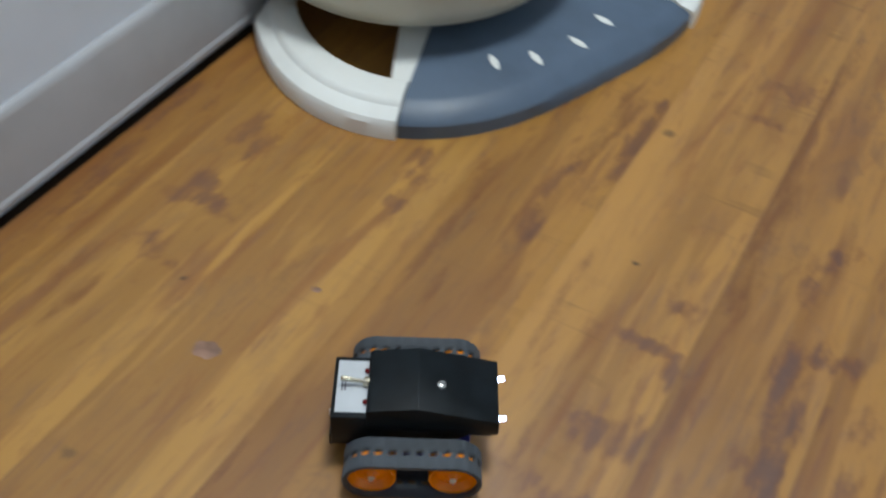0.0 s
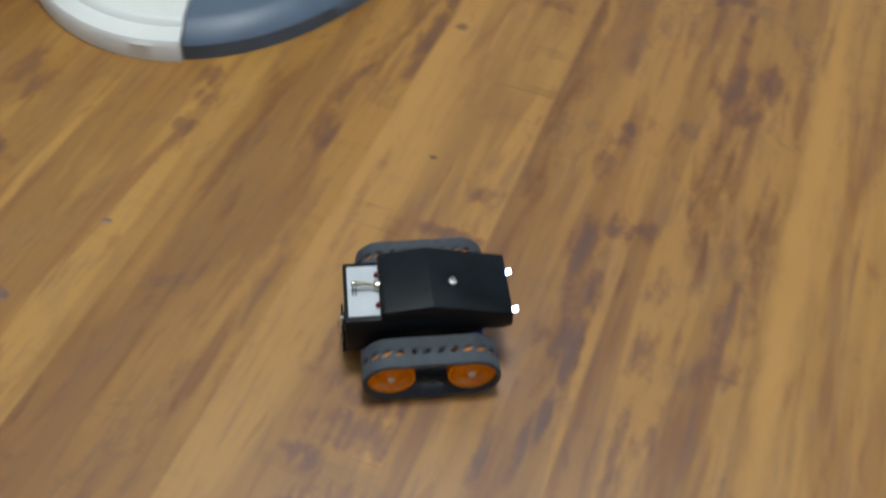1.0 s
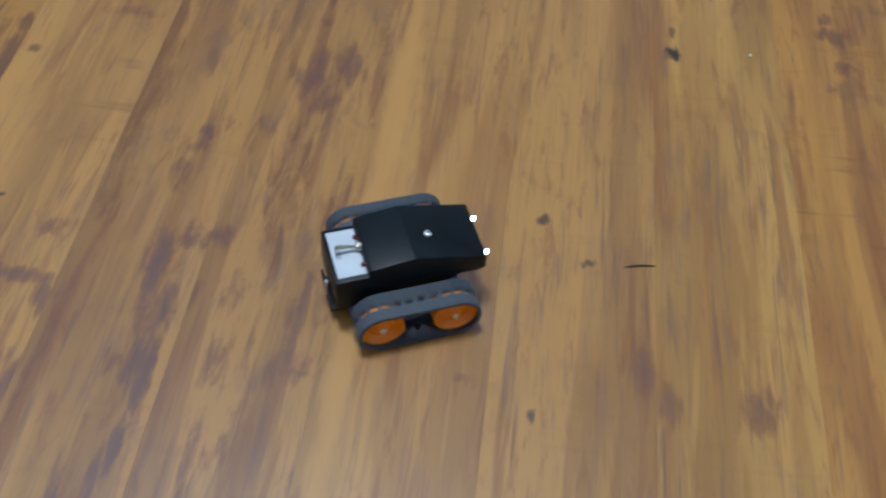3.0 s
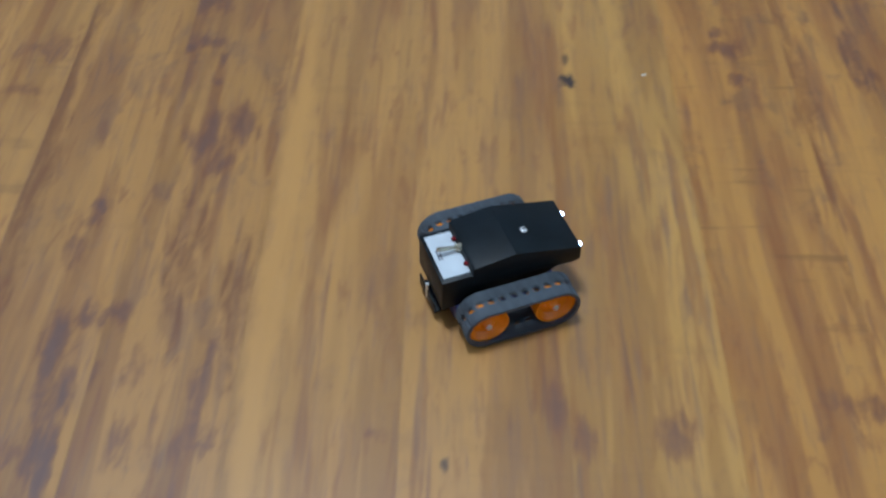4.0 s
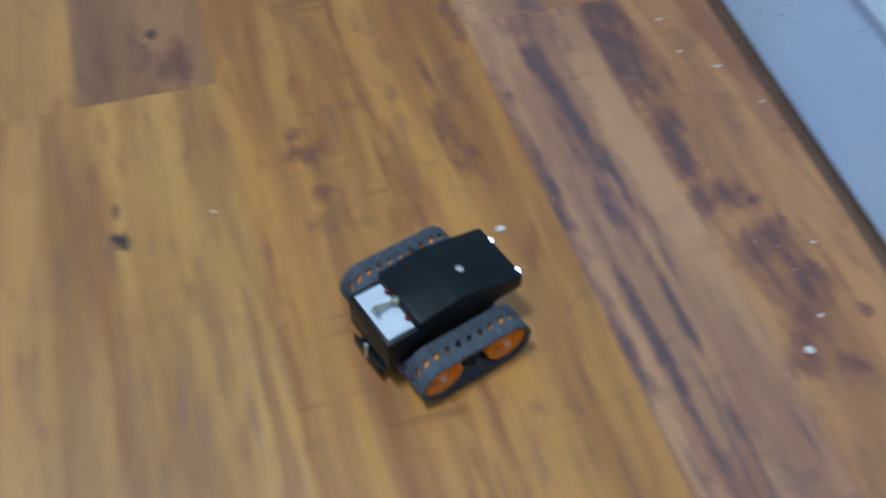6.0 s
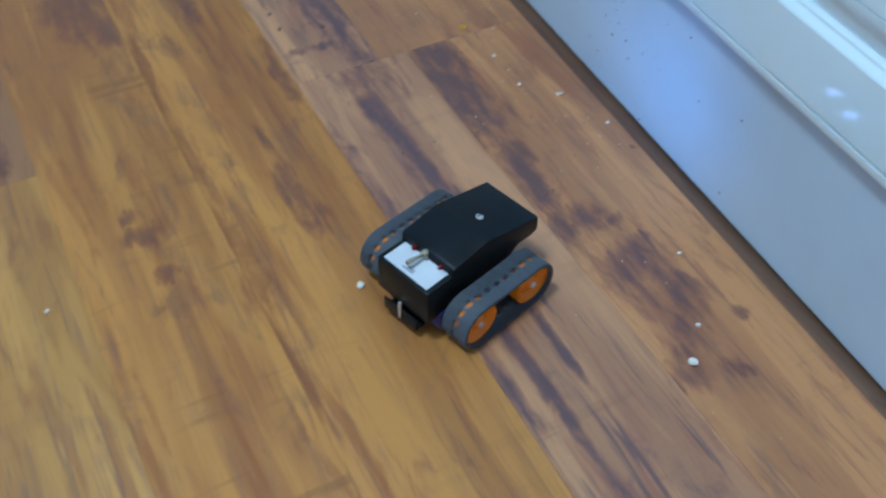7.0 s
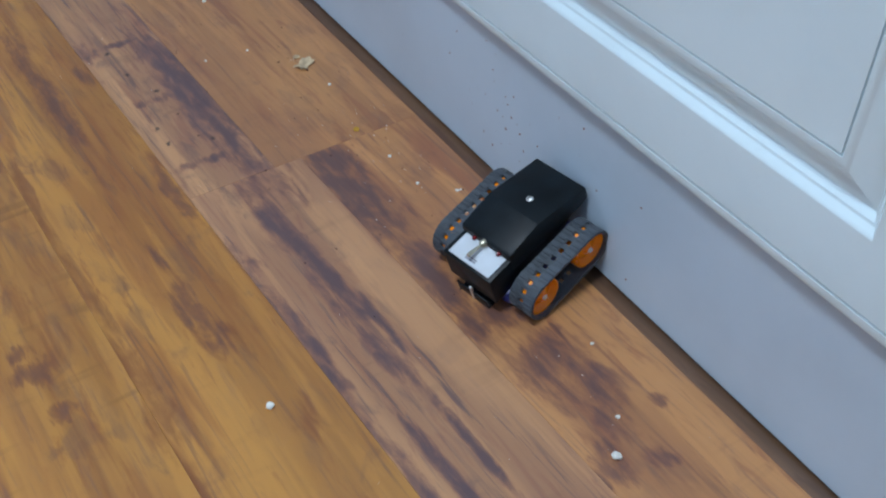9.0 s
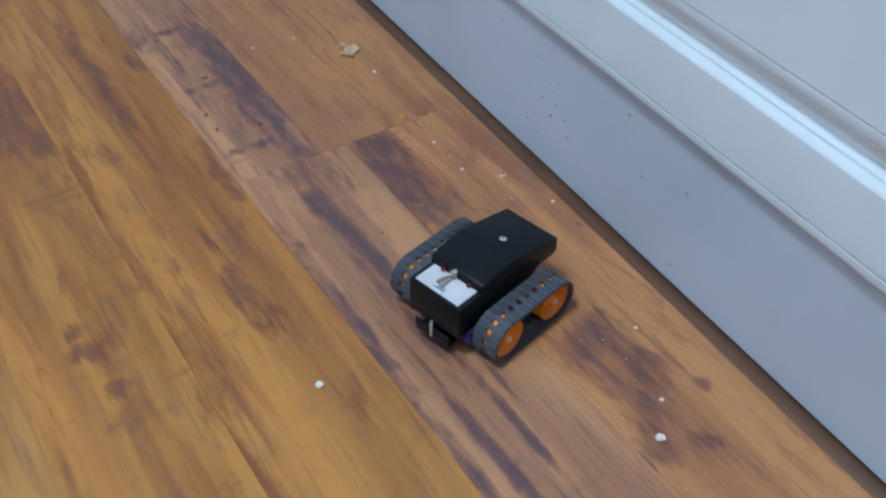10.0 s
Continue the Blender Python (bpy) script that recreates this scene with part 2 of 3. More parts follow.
WOOD_G = wood("laminate_strip_g", *RUSSET, ((0.686, 0.342, 0.00546, 0.0118, 0.67), (0.715, 0.226, 0.00434, 0.0378, 0.56), (0.688, 0.188, 0.00532, 0.0295, 0.67), (0.752, 0.32, 0.00714, 0.0472, 0.56), (0.732, 0.3, 0.00476, 0.0224, 0.45), (0.71, 0.345, 0.00756, 0.0212, 0.56), (0.758, 0.326, 0.00504, 0.0472, 0.78), (0.686, 0.393, 0.0113, 0.00708, 0.67), (0.71, 0.357, 0.0104, 0.0106, 0.45), (0.712, 0.293, 0.00742, 0.0153, 0.67), (0.732, 0.227, 0.00924, 0.00944, 0.56), (0.721, 0.567, 0.0188, 0.0201, 0.78), (0.744, 0.589, 0.0158, 0.0212, 0.56), (0.731, 0.535, 0.0122, 0.0118, 0.67), (0.763, 0.292, 0.0147, 0.00472, 0.67), (0.699, 0.74, 0.0176, 0.0201, 0.95), (0.703, 0.689, 0.0136, 0.00944, 1), (0.69, 0.679, 0.00406, 0.00708, 0.9), (0.719, 0.664, 0.00406, 0.00944, 1), (0.719, 0.635, 0.0049, 0.0059, 0.78), (0.723, 0.57, 0.013, 0.0236, 1), (0.748, 0.58, 0.0125, 0.0201, 0.67), (0.736, 0.541, 0.012, 0.0153, 0.56), (0.688, 0.394, 0.016, 0.0118, 0.56), (0.712, 0.286, 0.00714, 0.0142, 0.67), (0.766, 0.296, 0.00966, 0.0118, 0.56),), ((0.727, 0.443, 0.0174, 0.0869, 0.62), (0.767, 0.42, 0.0121, 0.0572, 0.56), (0.772, 0.37, 0.00962, 0.0946, 0.45),), (), (), 0.12, 0.6, 0.3)
WOOD_H = wood("laminate_strip_h", *HONEY, ((0.875, 0.302, 0.00602, 0.0059, 0.56), (0.869, 0.303, 0.00728, 0.00472, 0.45),), (), (), ((0.792, 0.46, 0.011, 0.34, 0.9),), 0.12, 0.6, 0.3)
WOOD_I = wood("laminate_strip_i", *HONEY, ((0.984, 0.326, 0.0063, 0.0177, 0.95), (0.969, 0.328, 0.00252, 0.00944, 0.56),), (), ((0.912, 0.445, 0.0055, 0.0055, 0.85), (0.914, 0.283, 0.0025, 0.005, 0.8), (0.945, 0.41, 0.006, 0.004, 0.7),), (), 0.12, 0.6, 0.45)
WOOD_J = wood("laminate_strip_j", *BUTTER_SHEEN, ((0.998, 0.306, 0.0111, 0.0142, 0.84), (1.056, 0.308, 0.0111, 0.0165, 0.9),), (), ((1.007, 0.648, 0.007, 0.0075, 1), (1.008, 0.675, 0.003, 0.008, 0.7),), (), 0.12, 0.6, 0.5)
WOOD_K = wood("laminate_strip_k", *COPPER, ((1.176, 1.0, 0.030, 0.075, 0.9), (1.179, 0.332, 0.0151, 0.0153, 0.56), (1.176, 0.307, 0.0123, 0.00944, 0.45), (1.142, 0.72, 0.00798, 0.00826, 0.84), (1.144, 0.698, 0.0146, 0.0106, 1), (1.151, 0.655, 0.0105, 0.00826, 0.84), (1.191, 0.941, 0.0196, 0.0236, 1),), ((1.185, 0.506, 0.00325, 0.0473, 0.45), (1.194, 0.41, 0.00754, 0.0396, 0.56), (1.195, 0.616, 0.00468, 0.0396, 0.84),), (), ((1.12, 0.55, 0.012, 0.2, 0.4),), 0.5)
WOOD_L = wood("laminate_strip_l", *COPPER, ((1.259, 0.684, 0.00686, 0.0425, 0.67), (1.259, 0.676, 0.00882, 0.0366, 0.67), (1.256, 0.758, 0.00462, 0.0224, 0.67), (1.258, 1.071, 0.00812, 0.0637, 0.78), (1.259, 1.004, 0.00896, 0.0696, 1), (1.257, 0.942, 0.00798, 0.0295, 0.9), (1.296, 0.818, 0.00658, 0.0507, 0.78), (1.255, 0.686, 0.00938, 0.0401, 0.78), (1.298, 0.794, 0.00994, 0.013, 0.56), (1.297, 1.016, 0.0108, 0.0224, 0.56), (1.295, 0.788, 0.00616, 0.00708, 0.78),), ((1.203, 0.635, 0.00754, 0.0572, 0.78), (1.201, 0.649, 0.0052, 0.0814, 0.9), (1.199, 0.801, 0.00533, 0.0616, 0.67), (1.201, 0.881, 0.00494, 0.0572, 0.95), (1.203, 0.705, 0.00468, 0.0682, 0.95), (1.201, 0.549, 0.00741, 0.0363, 0.67), (1.275, 0.573, 0.01, 0.0297, 0.62), (1.268, 0.654, 0.00754, 0.0154, 0.45),), (), ((1.24, 0.55, 0.03, 0.12, 0.3),), 0.12, 0.75, 0.4)
WOOD_M = wood("laminate_strip_m", *PLUM, ((1.344, 1.051, 0.042, 0.0055, 0.75), (1.342, 0.946, 0.042, 0.0055, 0.6), (1.338, 0.842, 0.042, 0.0055, 0.65), (1.363, 0.93, 0.017, 0.15, 1), (1.35, 0.693, 0.00795, 0.103, 1), (1.345, 0.578, 0.00885, 0.0345, 0.78), (1.328, 0.432, 0.00435, 0.0839, 1), (1.329, 0.376, 0.0087, 0.031, 0.67), (1.375, 0.928, 0.0185, 0.158, 0.9), (1.343, 0.743, 0.0109, 0.046, 0.9), (1.339, 0.649, 0.0051, 0.031, 0.9), (1.351, 0.49, 0.00375, 0.069, 1), (1.325, 0.495, 0.00375, 0.0575, 1), (1.358, 0.611, 0.00405, 0.0425, 0.9), (1.31, 0.711, 0.01, 0.0115, 0.56), (1.306, 0.614, 0.0075, 0.077, 0.84), (1.306, 0.477, 0.0075, 0.0506, 0.67), (1.302, 0.647, 0.0114, 0.12, 0.56), (1.303, 0.562, 0.00465, 0.054, 0.67), (1.305, 1.052, 0.0159, 0.0172, 0.62),), (), ((1.328, 0.996, 0.0026, 0.0030, 0.9), (1.340, 0.959, 0.0026, 0.0030, 0.9), (1.319, 0.904, 0.0026, 0.0030, 0.9), (1.352, 0.867, 0.0026, 0.0030, 0.9), (1.326, 1.039, 0.0026, 0.0030, 0.9), (1.318, 0.879, 0.0026, 0.0030, 0.9),), ((1.385, 0.62, 0.02, 0.16, 0.6),), 0.45, 0.88, 0.75)
WOOD_N = wood("laminate_strip_n", *ROSE, ((1.42, 0.785, 0.026, 0.03, 1), (1.417, 0.735, 0.0221, 0.0732, 1), (1.414, 0.628, 0.0177, 0.0432, 1), (1.411, 0.744, 0.0175, 0.0708, 1), (1.432, 0.454, 0.0148, 0.0216, 0.67), (1.418, 0.575, 0.0269, 0.0204, 0.84), (1.443, 0.563, 0.012, 0.0084, 0.78), (1.437, 0.525, 0.0195, 0.0192, 0.78), (1.438, 0.484, 0.0249, 0.024, 0.67), (1.432, 0.513, 0.031, 0.0276, 0.67), (1.409, 0.429, 0.017, 0.0156, 0.67), (1.441, 0.419, 0.0114, 0.0084, 0.56), (1.452, 0.537, 0.00842, 0.0072, 0.56), (1.469, 0.455, 0.00907, 0.006, 0.56),), (), ((1.5, 0.62, 0.003, 0.003, 0.6),), (), 0.12, 0.85, 0.3)
SPLINTER = paint("dark_splinter", (0.065, 0.037, 0.026), 0.7, 0.2, 60)
STAIN = paint("pale_violet_stain", (0.33, 0.185, 0.13), 0.5, 0.2, 60)
SUBFLOOR = paint("subfloor", (0.05, 0.028, 0.015), 0.8)
WALL = paint("wall_paint", (0.72, 0.79, 0.90), 0.6, 0.03, 6)
SKIRT = paint("skirting_paint", (0.46, 0.475, 0.51), 0.45, 0.05, 12)
CEILING = paint("ceiling_paint", (0.8, 0.8, 0.8), 0.9, 0.02, 5)
MELAMINE = paint("white_foil", (0.70, 0.82, 0.86), 0.11, 0.02, 8, 0.01, 0.0, 0.75)
PLINTH = paint("plinth_foil", (0.52, 0.62, 0.71), 0.36, 0.03, 8, 0.01)
WORKTOP = paint("worktop_stone", (0.35, 0.33, 0.32), 0.35, 0.15, 40)
FAN_WHITE = paint("fan_white_plastic", (0.86, 0.88, 0.86), 0.35, 0.03, 15, 0.01)
FAN_CREAM = paint("fan_cream_plastic", (0.66, 0.68, 0.58), 0.32, 0.03, 15, 0.01)
FAN_GREY = paint("fan_grey_plastic", (0.095, 0.140, 0.205), 0.4, 0.08, 15, 0.02)
BLACK = paint("black_plastic", (0.0042, 0.0080, 0.0110), 0.42, 0.2, 60, 0.04, 0.0, 0.21)
BLACK_MATT = paint("black_inside", (0.006, 0.006, 0.007), 0.8, 0.1, 60)
RUBBER = paint("grey_rubber", (0.064, 0.078, 0.095), 0.55, 0.15, 80, 0.05)
ORANGE = paint("orange_plastic", (0.95, 0.27, 0.001), 0.24, 0.06, 60, 0.01)
STEEL = paint("steel", (0.80, 0.81, 0.80), 0.38, 0.06, 90, 0.01, 0.75)
BRASS = paint("nickel_brass", (0.58, 0.54, 0.42), 0.22, 0.06, 90, 0.01, 1.0)
PAPER = paint("white_label", (0.62, 0.66, 0.70), 0.55, 0.03, 60, 0.01)
INK = paint("grey_ink", (0.20, 0.20, 0.24), 0.6)
BLUE = paint("blue_wrap", (0.009, 0.014, 0.17), 0.35, 0.1, 60)
RED_LENS = paint("dark_red_lens", (0.16, 0.004, 0.008), 0.2, 0.1, 90)
CRUMB = paint("white_crumb", (0.80, 0.78, 0.70), 0.7, 0.08, 200)
FLAKE = paint("peel_flake", (0.55, 0.42, 0.26), 0.7, 0.15, 150)
YELLOW = paint("yellow_crumb", (0.55, 0.30, 0.02), 0.6, 0.1, 150)
SPECK = paint("brown_speck", (0.24, 0.075, 0.045), 0.7, 0.1, 200)
WHITE_LED = glow("white_led_glow", (0.30, 0.48, 1.0), 45.0)
WHITE_BEAM = glow("white_led_chip", (0.10, 0.36, 1.0), 8500.0)
RED_LED = glow("red_led_glow", (1.0, 0.075, 0.12), 26.0)
DIFFUSER = glow("lamp_diffuser", (0.92, 0.97, 1.0), 3.0)


# ---- mesh helpers ----
def finish(bm, smooth=True):
    bmesh.ops.recalc_face_normals(bm, faces=bm.faces)
    for f in bm.faces:
        f.smooth = smooth
    if smooth:
        for e in bm.edges:
            if len(e.link_faces) == 2 and e.calc_face_angle(0) > 0.6:
                e.smooth = False


def mesh_of(name, bm, material, smooth=True):
    finish(bm, smooth)
    me = bpy.data.meshes.new(name)
    bm.to_mesh(me)
    bm.free()
    me.materials.append(material)
    return me


def part(name, bm, material, parent=None, label="", at=None, smooth=True):
    ob = new(name, mesh_of(name, bm, material, smooth) if isinstance(bm, bmesh.types.BMesh) else bm)
    ob.parent = parent
    if at is not None:
        ob.matrix_basis = at
    return tagged(ob, label)


def box(x0, x1, y0, y1, z0, z1, bevel=0.0, segments=2, bm=None):
    bm = bm or bmesh.new()
    got = bmesh.ops.create_cube(bm, size=1)["verts"]
    for v in got:
        v.co = Vector((x0 + (v.co.x + 0.5) * (x1 - x0), y0 + (v.co.y + 0.5) * (y1 - y0), z0 + (v.co.z + 0.5) * (z1 - z0)))
    if bevel:
        edges = list({e for v in got for e in v.link_edges})
        bmesh.ops.bevel(bm, geom=edges, offset=bevel, segments=segments, profile=0.5, affect="EDGES")
    return bm


def prism(profile, y0, y1, bevel=0.0, segments=2):
    """An x-z profile pulled from y0 to y1."""
    bm = bmesh.new()
    a = [bm.verts.new((x, y0, z)) for x, z in profile]
    b = [bm.verts.new((x, y1, z)) for x, z in profile]
    bm.faces.new(a), bm.faces.new(b[::-1])
    for i in range(len(a)):
        j = (i + 1) % len(a)
        bm.faces.new((a[i], b[i], b[j], a[j]))
    bmesh.ops.recalc_face_normals(bm, faces=bm.faces)
    if bevel:
        bmesh.ops.bevel(bm, geom=bm.edges[:], offset=bevel, segments=segments, profile=0.5, affect="EDGES")
    return bm


def lathe(profile, steps=32, axis="Z", shape=None, bm=None):
    """(radius, height) pairs turned round an axis; radius 0 closes to a point. shape: radius factor by angle."""
    bm = bm or bmesh.new()
    rings = []
    for r, h in profile:
        ring = []
        for k in range(steps if r > 0 else 1):
            a = 2 * math.pi * k / steps
            q = r * (shape(a) if shape else 1)
            p = (q * math.cos(a), q * math.sin(a), h)
            ring.append(bm.verts.new({"Z": p, "Y": (p[0], p[2], p[1]), "X": (p[2], p[0], p[1])}[axis]))
        rings.append(ring)
    for a, b in zip(rings, rings[1:]):
        for k in range(max(len(a), len(b))):
            vs = [a[k % len(a)], a[(k + 1) % len(a)], b[(k + 1) % len(b)], b[k % len(b)]]
            vs = list(dict.fromkeys(vs))
            if len(vs) > 2:
                bm.faces.new(vs)
    return bm


def thing(name, label, category, at=None, group=""):
    ob = new(name)
    ob.empty_display_size = 0.02
    if at is not None:
        ob.matrix_basis = at
    return tagged(ob, label, category, group)


def blob(r, seed, flat=0.6, sub=2):
    """A small uneven lump that stands on z = 0."""
    bm = bmesh.new()
    bmesh.ops.create_icosphere(bm, subdivisions=sub, radius=r)
    for v in bm.verts:
        k = 1 + 0.45 * noise.noise(v.co / r * 1.3 + Vector((seed, seed * 2.1, 0)))
        v.co = Vector((v.co.x * k, v.co.y * k, (v.co.z * k + r * 0.8) * flat))
    return bm


# ---- the room ----
X_WEST, X_EAST, Y_SOUTH, Y_NORTH, TOP = 0.116, 2.12, -1.9, 2.7, 2.40

floor = tagged(new("floor", mesh_of("floor", box(-0.1, 2.2, -2.0, 2.8, -0.05, -0.006), SUBFLOOR)),
               "wood-look laminate floor in honey and brown strips", "floor", kind="structure")


def wall(name, x0, x1, y0, y1, z0=0.0, z1=TOP, m=WALL):
    return tagged(new(name, mesh_of(name, box(x0, x1, y0, y1, z0, z1), m)), "plain painted wall", "wall", kind="structure")


wall("wall_west", X_WEST - 0.12, X_WEST - 0.006, Y_SOUTH, Y_NORTH)
wall("wall_east", X_EAST, X_EAST + 0.1, Y_SOUTH, Y_NORTH)
wall("wall_south", X_WEST - 0.12, X_EAST + 0.1, Y_SOUTH - 0.1, Y_SOUTH)
wall("wall_north", X_WEST - 0.12, X_EAST + 0.1, Y_NORTH, Y_NORTH + 0.1)
tagged(new("ceiling", mesh_of("ceiling", box(-0.1, 2.3, -2.1, 2.9, TOP, TOP + 0.1), CEILING)), "white painted ceiling", "ceiling", kind="structure")

# skirting along the west wall: a worn lower lip, a flat face and a rounded top
skirt_profile = [(-0.006, 0.009), (0.001, 0.009), (0.0018, 0.0105), (0.0016, 0.013), (0.0006, 0.0155), (0.0, 0.016), (0.0, 0.075), (-0.001, 0.080), (-0.004, 0.083), (-0.006, 0.0835)]
tagged(new("baseboard", mesh_of("baseboard", prism([(X_WEST + x, z) for x, z in skirt_profile], Y_SOUTH, Y_NORTH), SKIRT)),
       "grey painted skirting board with a pale lower lip", "baseboard", kind="structure")


def ceiling_lamp():
    t = thing("ceiling_lamp", "round white ceiling lamp, switched on", "lamp", pose(0.60, 0.48, TOP))
    part("base", lathe([(0.0, 0.0), (0.24, 0.0), (0.24, -0.03), (0.225, -0.04), (0.0, -0.04)], 40), CEILING, t)
    part("diffuser", lathe([(0.215, -0.041), (0.21, -0.06), (0.17, -0.078), (0.0, -0.085)], 40), DIFFUSER, t, "glowing opal diffuser")


ceiling_lamp()

# ---- kitchen cabinets along the east side ----
EAST = pose(1.515, 0.58, 0, 0, 0, -2.2)


def framed_door(width, height):
    """A moulded door in the y-z plane: rings from the outline inwards (inset, depth towards the room)."""
    steps = [(0.0, 0.018), (0.0, -0.0010), (0.0012, -0.0044), (0.0030, -0.0062), (0.0050, -0.007), (0.0093, -0.007), (0.0096, -0.0046), (0.0108, -0.0046), (0.0111, -0.007), (0.0540, -0.007),
             (0.0550, -0.0065), (0.0564, -0.0048), (0.0580, -0.0024), (0.0588, -0.0018), (0.0594, -0.0016), (0.0602, -0.0010), (0.0618, 0.0014), (0.0632, 0.0024), (0.0642, 0.0022),
             (0.0790, -0.0052), (0.0806, -0.006), (0.0855, -0.006), (0.0857, -0.0040), (0.0867, -0.0040), (0.0869, -0.006)]
    bm = bmesh.new()
    rings = [[bm.verts.new((x, y, z)) for y, z in ((d, d), (width - d, d), (width - d, height - d), (d, height - d))] for d, x in steps]
    for a, b in zip(rings, rings[1:]):
        for i in range(4):
            bm.faces.new((a[i], a[(i + 1) % 4], b[(i + 1) % 4], b[i]))
    bm.faces.new(rings[-1]), bm.faces.new(rings[0][::-1])
    return bm


def cabinet(y0, width):
    t = thing("base_cabinet", "white kitchen base cabinet with a moulded foil door", "cabinet", EAST @ pose(0, y0, 0), "kitchen cabinets")
    part("body", box(0.020, 0.56, 0.0, width, 0.10, 0.86), MELAMINE, t)
    part("door", framed_door(width - 0.003, 0.72), MELAMINE, t, "moulded white door with a raised panel", pose(0, 0.0015, 0.126))
    return t


DOOR_Y = -0.262
for k in range(-3, 4):
    cabinet(DOOR_Y + 0.60 * k, 0.60)
plinth = tagged(new("plinth", mesh_of("plinth", box(0.0, 0.018, -2.1, 2.0, 0.0035, 0.1290, 0.0006, 1), PLINTH)), "grey plinth panel below the cabinets, splashed with brown specks", "plinth")
plinth.matrix_basis = EAST
worktop = tagged(new("worktop", mesh_of("worktop", box(-0.02, 0.58, -2.1, 2.0, 0.86, 0.90, 0.004), WORKTOP)), "grey stone kitchen worktop", "worktop")
worktop.matrix_basis = EAST
# Low dark brown strip where the laminate meets the plinth.
edging = tagged(new("floor_edging", mesh_of("floor_edging", prism([(-0.0110, -0.004), (-0.0110, 0.0004), (-0.0106, 0.0006), (0.0060, 0.0006), (0.0065, 0.0002), (0.0065, -0.004)], -2.1, 2.0), WOOD_EDGE)),
                "thin dark brown strip on the floor along the plinth", "floor edging", kind="structure")
edging.matrix_basis = EAST


# ---- the pedestal fan ----
def corner_shape(a):
    return 1 + 0.098 * math.cos(3 * (a - radians(279.5)))


def sector(profile, a0, a1, steps=40, close=True):
    """A closed (radius, height) outline swept round a stretch of the base."""
    bm = bmesh.new()
    rings = []
    for k in range(steps + 1):
        a = radians(a0 + (a1 - a0) * k / steps)
        q = corner_shape(a)
        rings.append([bm.verts.new((r * q * math.cos(a), r * q * math.sin(a), h)) for r, h in profile])
    n = len(profile)
    for a, b in zip(rings, rings[1:]):
        for i in range(n):
            bm.faces.new((a[i], a[(i + 1) % n], b[(i + 1) % n], b[i]))
    if close:
        bm.faces.new(rings[0]), bm.faces.new(rings[-1][::-1])
    return bm


def pedestal_fan():
    t = thing("pedestal_fan", "white and grey pedestal fan foot standing on the laminate", "fan", pose(0.240, 0.660, 0))
    rim = [(0.2190, 0.0), (0.2190, 0.014), (0.2165, 0.018), (0.207, 0.0215), (0.2045, 0.022), (0.202, 0.0255), (0.198, 0.027), (0.182, 0.0285), (0.177, 0.027), (0.175, 0.018), (0.175, 0.0)]
    full = [(0.216, 0.0), (0.216, 0.013), (0.213, 0.017), (0.199, 0.0245), (0.195, 0.026), (0.07, 0.034), (0.07, 0.0)]
    for a0, a1, lab in ((203, 287, "white corner rim round an opening"), (375, 410, "white corner rim")):
        part("corner_rim", sector(rim, a0, a1), FAN_WHITE, t, lab)
    for a0, a1 in ((287.3, 374.7), (50.3, 202.7)):
        part("foot_panel", sector(full, a0, a1), FAN_GREY, t, "blue-grey foot panel")
    web = [(0.171, 0.004), (0.171, 0.025), (0.07, 0.033), (0.07, 0.004)]
    slant = sector(web, 0, 13, 8)
    for v in slant.verts:
        r, a = math.hypot(v.co.x, v.co.y), math.degrees(math.atan2(v.co.y, v.co.x))
        flat = r / corner_shape(radians(a))
        start = 284.0 - 10.5 * (0.178 - flat) / 0.045
        a = start + (287.2 - start) * a / 13
        r = flat * corner_shape(radians(a)) * 1.03
        v.co.x, v.co.y = r * math.cos(radians(a)), r * math.sin(radians(a))
    part("web", slant, FAN_WHITE, t)
    part("web", sector(web, 203, 212, 8), FAN_WHITE, t)
    part("web", sector(web, 375, 410, 12), FAN_WHITE, t)
    # four pale lozenges let into the grey panel
    for x, y, turn in ((0.104, -0.125, -40), (0.1305, -0.0995, -31), (0.151, -0.0585, -15), (0.1565, -0.0155, -12)):
        h = 0.034 - 0.008 * (math.hypot(x, y) / corner_shape(math.atan2(y, x)) - 0.07) / 0.125
        lens_shape = lathe([(0.0, 0.0012), (0.006, 0.001), (0.0105, 0.0004), (0.0112, -0.002)], 24)
        for v in lens_shape.verts:
            v.co.y *= 0.34 * (1 - (v.co.x / 0.016) ** 2)
        part("inlay", lens_shape, FAN_WHITE, t, "pale lozenge inlay", pose(x, y, h, 0, 3.6, turn))
    body = [(0.0, 0.040), (0.085, 0.040), (0.104, 0.043), (0.119, 0.052), (0.130, 0.072), (0.136, 0.10), (0.134, 0.15), (0.115, 0.21), (0.075, 0.26), (0.03, 0.28), (0.022, 0.30), (0.022, 0.62), (0.0, 0.62)]
    part("body", lathe(body, 48), FAN_CREAM, t, "cream rounded housing", pose(-0.034, -0.030, 0) @ Matrix.Diagonal((1.16, 1.16, 1, 1)))
    for p in t.children:
        for v in p.data.vertices:
            # the hidden back of the foot is flattened towards the wall
            v.co.x = max(v.co.x, 0.124 - 0.240 - p.matrix_basis.translation.x) if p.name.startswith(("corner", "foot", "web")) else v.co.x
    part("foot_collar", lathe([(0.0, 0.028), (0.082, 0.028), (0.082, 0.041), (0.0, 0.041)], 40), FAN_CREAM, t)


pedestal_fan()


